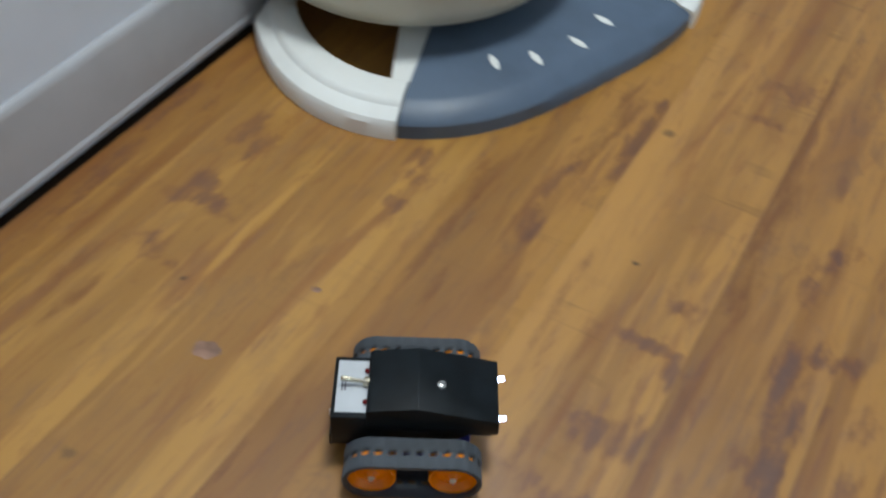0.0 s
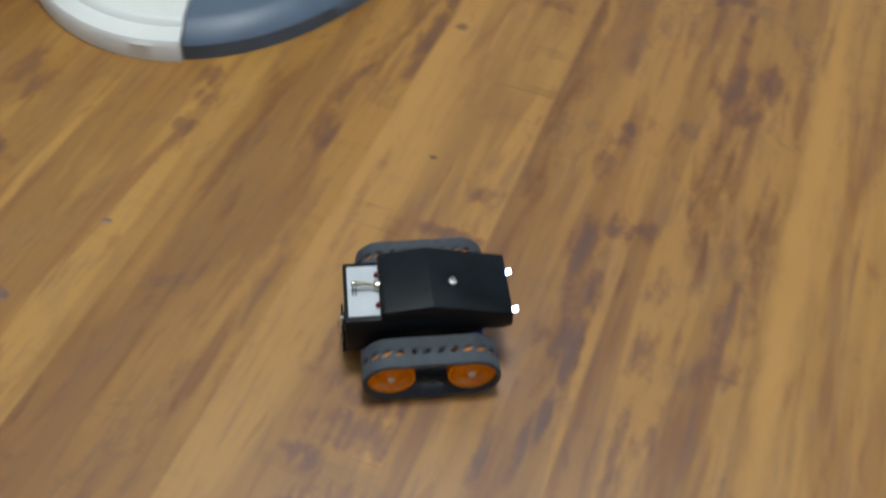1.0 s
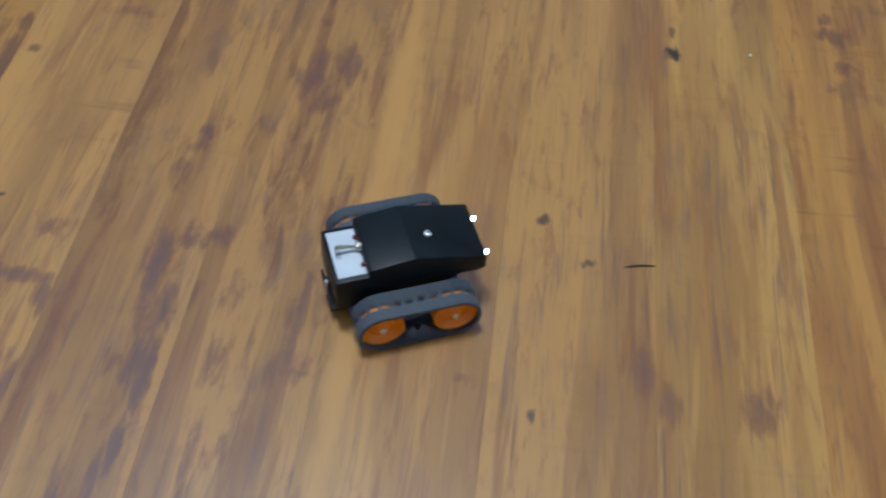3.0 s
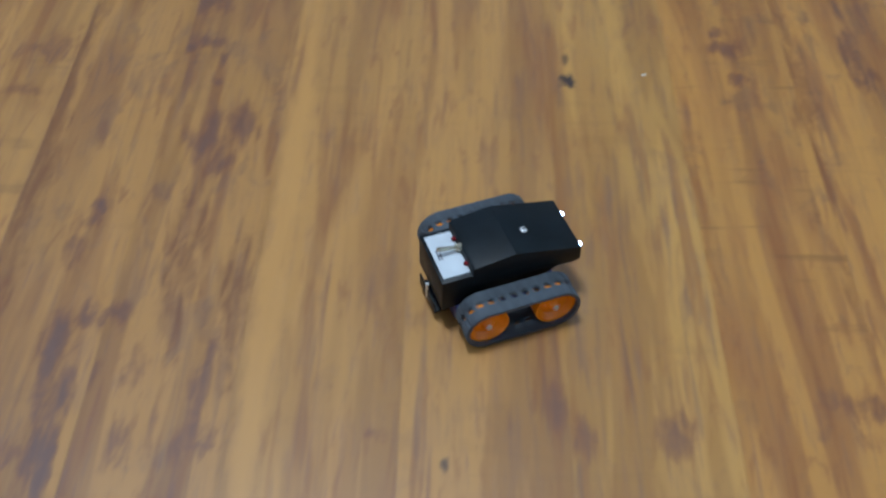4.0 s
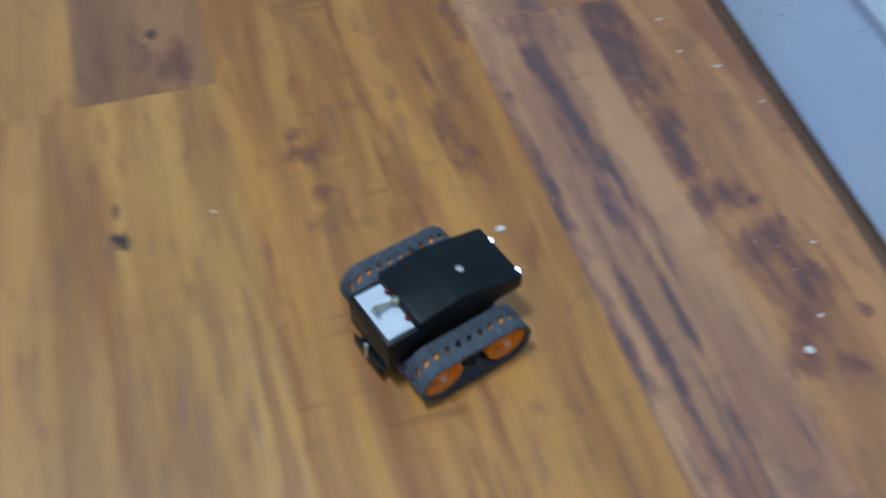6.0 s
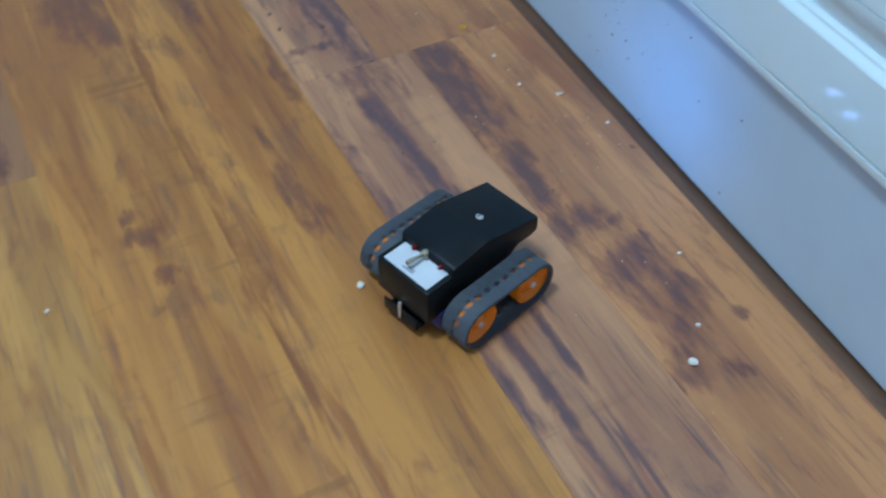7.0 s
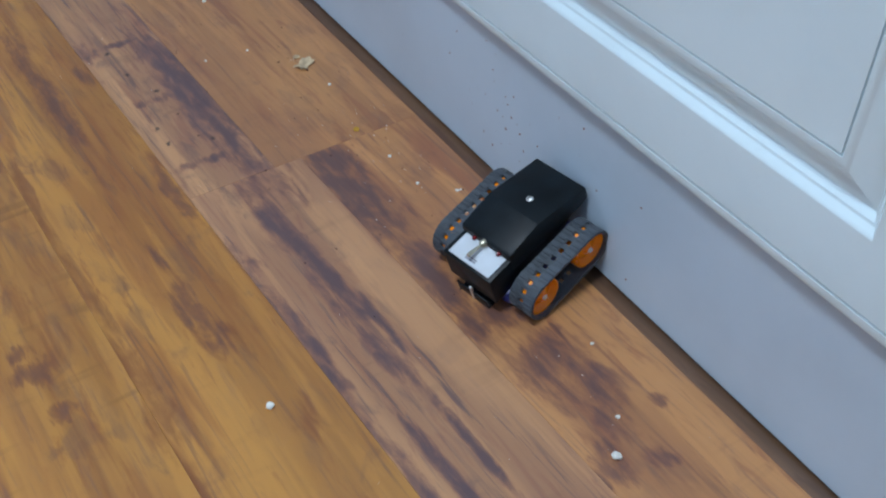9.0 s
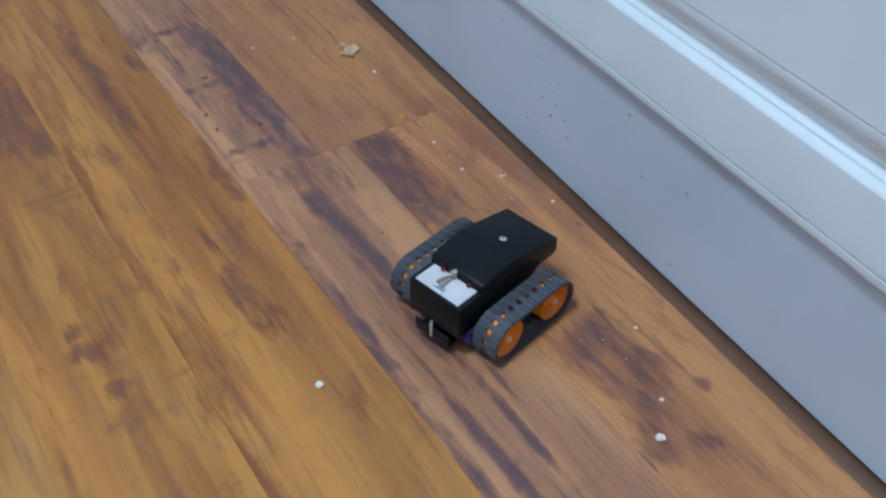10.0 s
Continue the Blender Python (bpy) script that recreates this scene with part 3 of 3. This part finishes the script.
# ---- the tracked robot (x ahead, origin on the floor between the axles) ----
WHEEL_X, WHEEL_R, TRACK_R, HUB_Z, LINKS = 0.02375, 0.0144, 0.0163, 0.0175, 25
robot = thing("tracked_robot", "small black box robot on grey rubber tracks with orange wheels", "robot")


def robot_body():
    box_side = [(-0.0485, 0.0195), (-0.0485, 0.0465), (0.030, 0.0465), (0.036, 0.034), (0.012, 0.0195)]
    part("chassis", prism(box_side, -0.0232, 0.0215, 0.001), BLACK, robot)
    cover = [(-0.0275, 0.036), (-0.0275, 0.0525), (-0.0255, 0.0535), (0.0020, 0.0570), (0.0492, 0.0460), (0.0496, 0.0345), (0.044, 0.0325)]
    part("cover", prism(cover, -0.0238, 0.0218, 0.0009), BLACK, robot, "black ridged lid")
    plate = part("label_plate", box(-0.0462, -0.0278, -0.0198, 0.0180, 0.0464, 0.0472, 0.0003, 1), PAPER, robot, "white label plate")
    for k, (y0, y1) in enumerate(((-0.0045, 0.0045), (-0.0045, 0.002))):
        part("print", box(-0.0435 + 0.0018 * k, -0.0425 + 0.0018 * k, y0, y1, 0.0471, 0.04735), INK, plate)
    screw = part("screw", lathe([(0.0, 0.0014), (0.0014, 0.0013), (0.0023, 0.0008), (0.0026, 0.0)], 20), STEEL, robot, "domed steel screw", pose(0.0155, -0.0035, 0.0541, 0, 12, 0))
    # Thin black bar on top of the head; its colour paints in a slot's shade.
    part("slot", box(-0.0018, 0.0018, -0.0003, 0.0003, 0.0012, 0.00175), BLACK_MATT, screw)
    bush = part("toggle_switch", lathe([(0.0, -0.003), (0.003, -0.003), (0.003, 0.0025), (0.0025, 0.0035), (0.0, 0.0038)], 20), BRASS, robot, "threaded metal toggle switch", pose(-0.0272, 0.0, 0.0500, 0, -79, 0))
    part("lever", lathe([(0.0, 0.002), (0.0010, 0.002), (0.0011, 0.006), (0.0017, 0.0150), (0.0014, 0.0166), (0.0, 0.0170)], 16), BRASS, bush)
    part("battery_pack", box(-0.040, 0.034, -0.0256, 0.0256, 0.0065, 0.0215, 0.003), BLUE, robot, "blue wrapped battery pack")
    part("tail_plate", box(-0.0509, -0.0496, -0.0155, 0.0140, 0.0075, 0.0172, 0.0005), BLACK, robot)
    part("tail_plate", box(-0.0500, -0.040, -0.0150, 0.0135, 0.0075, 0.0095, 0.0006), BLACK, robot)
    part("bolt", lathe([(0.0, 0.0), (0.0012, 0.0), (0.0012, 0.013), (0.0, 0.013)], 14), STEEL, robot, "steel bolt", pose(-0.0505, -0.0005, 0.0094))
    for x in (-WHEEL_X, WHEEL_X):
        part("axle", lathe([(0.0, -0.046), (0.0016, -0.046), (0.0016, 0.046), (0.0, 0.046)], 12, "Y"), STEEL, robot, "", pose(x, 0, HUB_Z))
    for y in (0.0145, -0.0145):
        part("tail_light", lathe([(0.0, 0.0024), (0.0010, 0.0021), (0.0016, 0.0012), (0.0017, -0.002)], 16), RED_LENS, robot, "dark red tail light", pose(-0.0280, y * 0.78 - 0.002, 0.0485, 0, -80, 0))


def wheel_mesh():
    """Dished orange wheel; the outer side is y = -0.010."""
    bm = lathe([(0.0, -0.0076), (0.0026, -0.0074), (0.0038, -0.0062), (0.0046, -0.0048), (0.0095, -0.0030), (0.0122, -0.0056), (0.0130, -0.0070), (0.0142, -0.0071), (0.0144, -0.0066), (0.0144, 0.0092), (0.0130, 0.0096),
                (0.0040, 0.0070), (0.0, 0.0070)], 40, "Y")
    return mesh_of("wheel", bm, ORANGE)


def link_mesh():
    """One rubber track link: two side bands, cross bars and an open window; x along the belt, z out."""
    bm = bmesh.new()
    half = 0.5 * LOOP / LINKS + 0.0002
    for y0, y1 in ((-0.0102, -0.0018), (0.0018, 0.0102)):
        box(-half, half, y0, y1, -0.0021, -0.0002, bm=bm)
    for x0, x1 in ((-half, -0.0017), (0.0017, half)):
        box(x0, x1, -0.0024, 0.0024, -0.0021, -0.0004, bm=bm)
    for y0, y1 in ((-0.0101, -0.0026), (0.0026, 0.0101)):
        box(-0.0006, 0.0022, y0, y1, -0.0004, 0.0006, 0.0003, 1, bm=bm)
        box(-0.0034, -0.0016, y0, y1, -0.0004, 0.0003, 0.0002, 1, bm=bm)
    return mesh_of("track_link", bm, RUBBER)


STRAIGHT = 2 * WHEEL_X
LOOP = 2 * STRAIGHT + 2 * math.pi * TRACK_R


def on_loop(s):
    """Place on the belt: x, z and the turn about y, s metres along it."""
    s %= LOOP
    arc = math.pi * TRACK_R
    if s < STRAIGHT:
        return WHEEL_X - s, HUB_Z - TRACK_R, 180.0
    s -= STRAIGHT
    if s < arc:
        a = s / TRACK_R
        return -WHEEL_X - TRACK_R * math.sin(a), HUB_Z - TRACK_R * math.cos(a), 180.0 + math.degrees(a)
    s -= arc
    if s < STRAIGHT:
        return -WHEEL_X + s, HUB_Z + TRACK_R, 360.0
    a = (s - STRAIGHT) / TRACK_R
    return WHEEL_X + TRACK_R * math.sin(a), HUB_Z + TRACK_R * math.cos(a), 360.0 + math.degrees(a)


wheels, links, headlights, tail_glows = [], [], [], []


def running_gear():
    wheel, link = wheel_mesh(), link_mesh()
    for y, flip in ((-0.0374, 0), (0.0385, 180)):
        track = new("track")
        track.parent = robot
        track.empty_display_size = 0.01
        tagged(track, "grey ribbed rubber track")
        for x in (-WHEEL_X, WHEEL_X):
            w = part("wheel", wheel, None, robot, "orange dished wheel")
            part("hub_screw", lathe([(0.0, -0.0086), (0.0012, -0.0084), (0.0021, -0.0076), (0.0022, -0.0060)], 16, "Y"), STEEL, w, "steel hub screw")
            wheels.append((w, x, y, flip))
        for k in range(LINKS):
            links.append((part("track_link", link, None, track), y, k * LOOP / LINKS))


def lights():
    for y in (0.0145, -0.0145):
        led = new("headlight")
        led.parent = robot
        led.empty_display_size = 0.005
        tagged(led, "white headlight")
        part("lens", lathe([(0.0012, 0.0036), (0.0014, 0.0034), (0.0015, 0.0027), (0.0014, -0.001)], 20, "X"), WHITE_LED, led, "glowing white lens")
        # Unseen black tube, added to narrow the chip's beam.
        part("sleeve", lathe([(0.0012, 0.0037), (0.0012, 0.0004), (0.0, 0.0004)], 20, "X"), BLACK_MATT, led)
        part("chip", lathe([(0.0009, 0.0014), (0.0, 0.0015)], 16, "X"), WHITE_BEAM, led, "bright blue-white chip")
        headlights.append((led, y))
    for y in (0.0145, -0.0145):
        bead = part("tail_glow", lathe([(0.0, 0.0014), (0.0007, 0.0012), (0.0012, 0.0007), (0.0014, 0.0), (0.0012, -0.0007), (0.0007, -0.0012), (0.0, -0.0014)], 16, "X"), RED_LED, robot, "glowing red tail light")
        tail_glows.append((bead, y * 0.78 - 0.002))


robot_body()
running_gear()
lights()


# ---- crumbs and dirt ----
def crumb(x, y, r, m, label, seed, flat=0.6, name="crumb", turn=0):
    ob = tagged(new(name, mesh_of(name, blob(r, seed, flat), m)), label, "crumb")
    ob.matrix_basis = pose(x, y, 0.0, 0, 0, turn)
    return ob


crumb(1.261, 0.585, 0.0026, CRUMB, "white crumb lying on the laminate", 1.0)
crumb(1.418, 0.435, 0.0032, CRUMB, "large white crumb lying on the laminate", 2.2)
crumb(1.462, 0.766, 0.0015, CRUMB, "small pale crumb near the plinth", 3.1)
crumb(1.458, 0.813, 0.0028, YELLOW, "small yellow crumb lying on the laminate", 4.3, 0.4)
for k, (x, y, r) in enumerate(((1.073, 0.655, 0.0014), (1.462, 0.724, 0.0014), (1.483, 0.700, 0.0015), (1.473, 0.885, 0.0016), (1.397, 0.980, 0.0012), (1.437, 0.976, 0.0013),
                               (1.442, 1.082, 0.0018), (1.466, 0.515, 0.0013), (1.439, 0.458, 0.0015), (1.499, 0.653, 0.0014), (1.486, 0.699, 0.0010))):
    crumb(x, y, r, CRUMB, "tiny white crumb on the laminate", 5.0 + 0.7 * k)


def peel_flake():
    """A torn, curled bit of peel."""
    bm = bmesh.new()
    bmesh.ops.create_grid(bm, x_segments=10, y_segments=8, size=0.5)
    for v in bm.verts:
        x, y = v.co.x, v.co.y
        w = 1 + 0.5 * noise.noise(Vector((x * 3, y * 3, 4)))
        v.co = Vector((x * 0.017 * w, y * 0.012 * w, 0.0012 + 0.004 * abs(x) * w + 0.0022 * noise.noise(Vector((x * 4, y * 4, 1)))))
    got = bmesh.ops.solidify(bm, geom=bm.faces[:], thickness=0.0006)
    low = min(v.co.z for v in bm.verts)
    for v in bm.verts:
        v.co.z -= low
    ob = tagged(new("peel_flake", mesh_of("peel_flake", bm, FLAKE)), "curled beige scrap of peel on the laminate", "scrap")
    ob.matrix_basis = pose(1.469, 0.925, 0, 0, 0, 35)
    bits = tagged(new("peel_flake", mesh_of("peel_flake", blob(0.0032, 8.0, 0.35), FLAKE)), "small beige scrap of peel on the laminate", "scrap")
    bits.matrix_basis = pose(1.470, 0.941, 0, 0, 0, 10)


peel_flake()


def splinter():
    """A thin dark splinter, slightly bowed."""
    bm = bmesh.new()
    rings = []
    for k in range(9):
        u = k / 8
        r = 0.00065 * (0.35 + math.sin(math.pi * u))
        c = Vector((-0.0112 + 0.0224 * u, 0.0011 * math.sin(math.pi * u) + 0.002 * u, 0.0007))
        rings.append([bm.verts.new(c + Vector((0, r * math.cos(a), r * math.sin(a)))) for a in (0, 1.57, 3.14, 4.71)])
    for a, b in zip(rings, rings[1:]):
        for i in range(4):
            bm.faces.new((a[i], a[(i + 1) % 4], b[(i + 1) % 4], b[i]))
    bm.faces.new(rings[0]), bm.faces.new(rings[-1])
    ob = tagged(new("splinter", mesh_of("splinter", bm, SPLINTER)), "thin dark splinter lying across the laminate", "splinter")
    ob.matrix_basis = pose(0.981, 0.411, 0, 0, 0, 6)


splinter()


def scatter(name, label, spots, m, at, kind="stuff"):
    """Many tiny flattened lumps in one mesh: (place, radius, normal axis)."""
    bm = bmesh.new()
    rng = random.Random(3)
    for p, r, upright in spots:
        got = bmesh.ops.create_icosphere(bm, subdivisions=1, radius=r)["verts"]
        k = rng.uniform(0.6, 1.3)
        for v in got:
            q = v.co
            v.co = Vector((q.x * 0.25, q.y * k, q.z)) + Vector(p) if upright else Vector((q.x * k, q.y, max(q.z, -0.4 * r) * 0.5 + 0.2 * r)) + Vector(p)
    ob = tagged(new(name, mesh_of(name, bm, m)), label, "dirt", kind=kind)
    ob.matrix_basis = at
    return ob


def dirt():
    rng = random.Random(11)
    seen = [(0.069, 0.061), (0.121, 0.062), (0.103, 0.066), (0.138, 0.032), (0.125, 0.027), (0.085, 0.046), (0.048, 0.099), (-0.044, 0.083), (0.0, 0.067), (-0.042, 0.017),
            (0.181, 0.1), (0.19, 0.076), (0.102, 0.085), (0.021, 0.106), (0.059, 0.007), (0.156, 0.010), (0.091, 0.058), (0.109, 0.052)]
    spots = [((0, y, z), rng.uniform(0.0007, 0.0012), True) for y, z in seen]
    spots += [((0, rng.gauss(0.10, 0.05), min(0.118, max(0.008, rng.gauss(0.055, 0.025)))), rng.uniform(0.0003, 0.0006), True) for _ in range(34)]
    scatter("splash_specks", "small brown splash specks dried on the plinth", spots, SPECK, EAST)
    near = [((rng.uniform(1.41, 1.497), rng.gauss(0.74, 0.13), 0), rng.uniform(0.0002, 0.0006), False) for _ in range(60)]
    near += [((rng.uniform(1.22, 1.49), rng.uniform(0.35, 1.1), 0), rng.uniform(0.0002, 0.0004), False) for _ in range(35)]
    scatter("floor_dust", "pale grit and dust scattered over the laminate", near, CRUMB, Matrix())
    dark = [((rng.uniform(1.34, 1.5), rng.uniform(0.6, 1.05), 0), rng.uniform(0.0004, 0.0010), False) for _ in range(40)]
    scatter("floor_grit", "dark grit scattered over the laminate", dark, SPLINTER, Matrix())


dirt()
for x, y, r in ((0.318, 0.182, 0.0085), (0.349, 0.264, 0.0030)):
    bm = lathe([(0.0, 0.0004), (r * 0.8, 0.0003), (r, 0.00005)], 28, shape=lambda a: 1 + 0.14 * math.sin(2 * a + 1) + 0.08 * math.sin(5 * a))
    st = tagged(new("drip_stain", mesh_of("drip_stain", bm, STAIN)), "dried pale violet drip on the laminate", "stain")
    st.matrix_basis = pose(x, y, 0)


# ---- floor strips ----
EDGES = [0.1205, 0.1740, 0.2775, 0.3810, 0.4845, 0.5945, 0.6850, 0.7785, 0.8850, 0.9915, 1.0955, 1.1965, 1.3030, 1.4000, 1.57]
A, H, R, B = WOOD_AMBER, WOOD_HONEY, WOOD_RUSSET, WOOD_BROWN
# for each column: its joints along y and the wood of its boards from south to north
COLUMNS = [
    ((-0.25, 1.00), (A, WOOD_A, A)), ((-0.60, 0.92), (R, WOOD_B, R)), ((-0.35, 1.05), (A, WOOD_C, H)), ((-0.15, 1.15), (H, WOOD_D, A)), ((-0.45, 1.00), (A, WOOD_E, A)),
    ((-0.20, 1.20), (R, WOOD_F, A)), ((-0.55, 1.02), (A, WOOD_G, H)), ((-0.30, 1.10), (H, WOOD_H, A)), ((-0.40, 0.787), (A, WOOD_I, H)), ((-0.45, 0.787), (H, WOOD_J, B)),
    ((-0.20, 1.15), (H, WOOD_K, A)), ((-0.50, 1.25), (A, WOOD_L, R)), ((-0.45, 0.804), (R, WOOD_M, WOOD_M)), ((-0.25, 0.804), (R, WOOD_N, WOOD_ROSE)),
]


def strips():
    """Boards laid along y, end to end, with hairline joints."""
    for k, ((x0, x1), (joints, kinds)) in enumerate(zip(zip(EDGES, EDGES[1:]), COLUMNS)):
        ys = [-1.9, -1.1, *joints, 1.9, 2.7]
        mats = [(H, A, R)[k % 3], *kinds, (A, R, H)[k % 3]]
        for y0, y1, m in zip(ys, ys[1:], mats):
            seam = 0.00003 if k < 11 else 0.00007
            # north of the last joint the two boards by the cabinets meet a little further west
            a = 1.3770 if k == 13 and y0 > 0.8 else x0
            b = 1.3770 if k == 12 and y0 > 0.8 else x1
            part("plank", box(a + seam, b - seam, y0 + 0.00005, y1 - 0.00005, -0.006, 0.0, 2 * seam, 1), m, floor, smooth=False)


strips()


# ---- movement ----
ROUTE = [  # seconds, x, y, heading, pitch
    (0, 0.4690, 0.1972, 29.2, 0), (0.5, 0.5272, 0.2279, 27.3, 0), (1, 0.5830, 0.2561, 26.6, 0), (1.5, 0.6430, 0.2879, 26.2, 0), (2, 0.7045, 0.3159, 25.0, 0),
    (2.5, 0.7611, 0.3420, 24.4, 0), (4, 0.9463, 0.4250, 21.6, 0), (4.5, 1.0095, 0.4490, 21.9, 0), (5, 1.0729, 0.4756, 19.9, 0), (5.5, 1.1346, 0.4999, 18.4, 0),
    (6, 1.1934, 0.5191, 17.6, 0), (6.2, 1.2179, 0.5290, 17.6, 0), (7.3, 1.3563, 0.5693, 16.5, 0), (7.5, 1.3823, 0.5774, 15.9, 0), (8, 1.4429, 0.5933, 15.4, 0),
    (8.2, 1.4620, 0.5985, 13.0, 6), (8.4, 1.4695, 0.6020, 11.0, 16), (8.5, 1.4704, 0.6030, 10.1, 19.1), (9, 1.4707, 0.6029, 9.8, 19.4), (9.1, 1.4690, 0.6025, 10.0, 17),
    (9.3, 1.4480, 0.5995, 11.2, 3), (9.5, 1.4305, 0.5977, 11.8, 0), (9.7, 1.4045, 0.5925, 12.6, 0), (10, 1.3896, 0.5895, 14.0, 0),
]


def stand(x, y, heading, pitch):
    """The robot's pose; it pitches about its rear axle."""
    return pose(x, y, 0, 0, 0, heading) @ pose(-WHEEL_X, 0, HUB_Z) @ pose(0, 0, 0, 0, -pitch, 0) @ pose(WHEEL_X, 0, -HUB_Z)


def travelled(t):
    """Metres rolled up to t, negative steps for reversing."""
    s = 0.0
    for (t0, x0, y0, h0, _), (t1, x1, y1, _, _) in zip(ROUTE, ROUTE[1:]):
        if t <= t0:
            break
        way = math.cos(radians(h0)) * (x1 - x0) + math.sin(radians(h0)) * (y1 - y0)
        s += way * min(1.0, (t - t0) / (t1 - t0))
    return s


def motions():
    walk(robot, [(t, stand(x, y, h, p)) for t, x, y, h, p in ROUTE])
    ticks = [k / 10 for k in range(101)]
    rolled = [travelled(t) for t in ticks]
    for w, x, y, flip in wheels:
        sign = -1 if flip else 1
        walk(w, [(t, pose(x, y, HUB_Z) @ pose(0, 0, 0, 0, 0, flip) @ pose(0, 0, 0, 0, sign * math.degrees(s / TRACK_R), 0)) for t, s in zip(ticks, rolled)])
    for ob, y, s0 in links:
        rows = []
        for t, s in zip(ticks, rolled):
            x, z, turn = on_loop(s0 + s)
            rows.append((t, pose(x, y, z, 0, turn, 0)))
        walk(ob, rows)
    for led, y in headlights:
        out, back = pose(0.0502, y, 0.0376, 0, -9, 0), pose(0.0420, y, 0.0376, 0, -9, 0)
        walk(led, [(0, out), (8.4, out), (8.5, back), (10, back)])
    for bead, y in tail_glows:
        out, back = pose(-0.0283, y, 0.0522, 0, 0, 180), pose(-0.0240, y, 0.0498, 0, 0, 180)
        walk(bead, [(0, back), (9.0, back), (9.1, out), (9.7, out), (9.8, back), (10, back)])


motions()
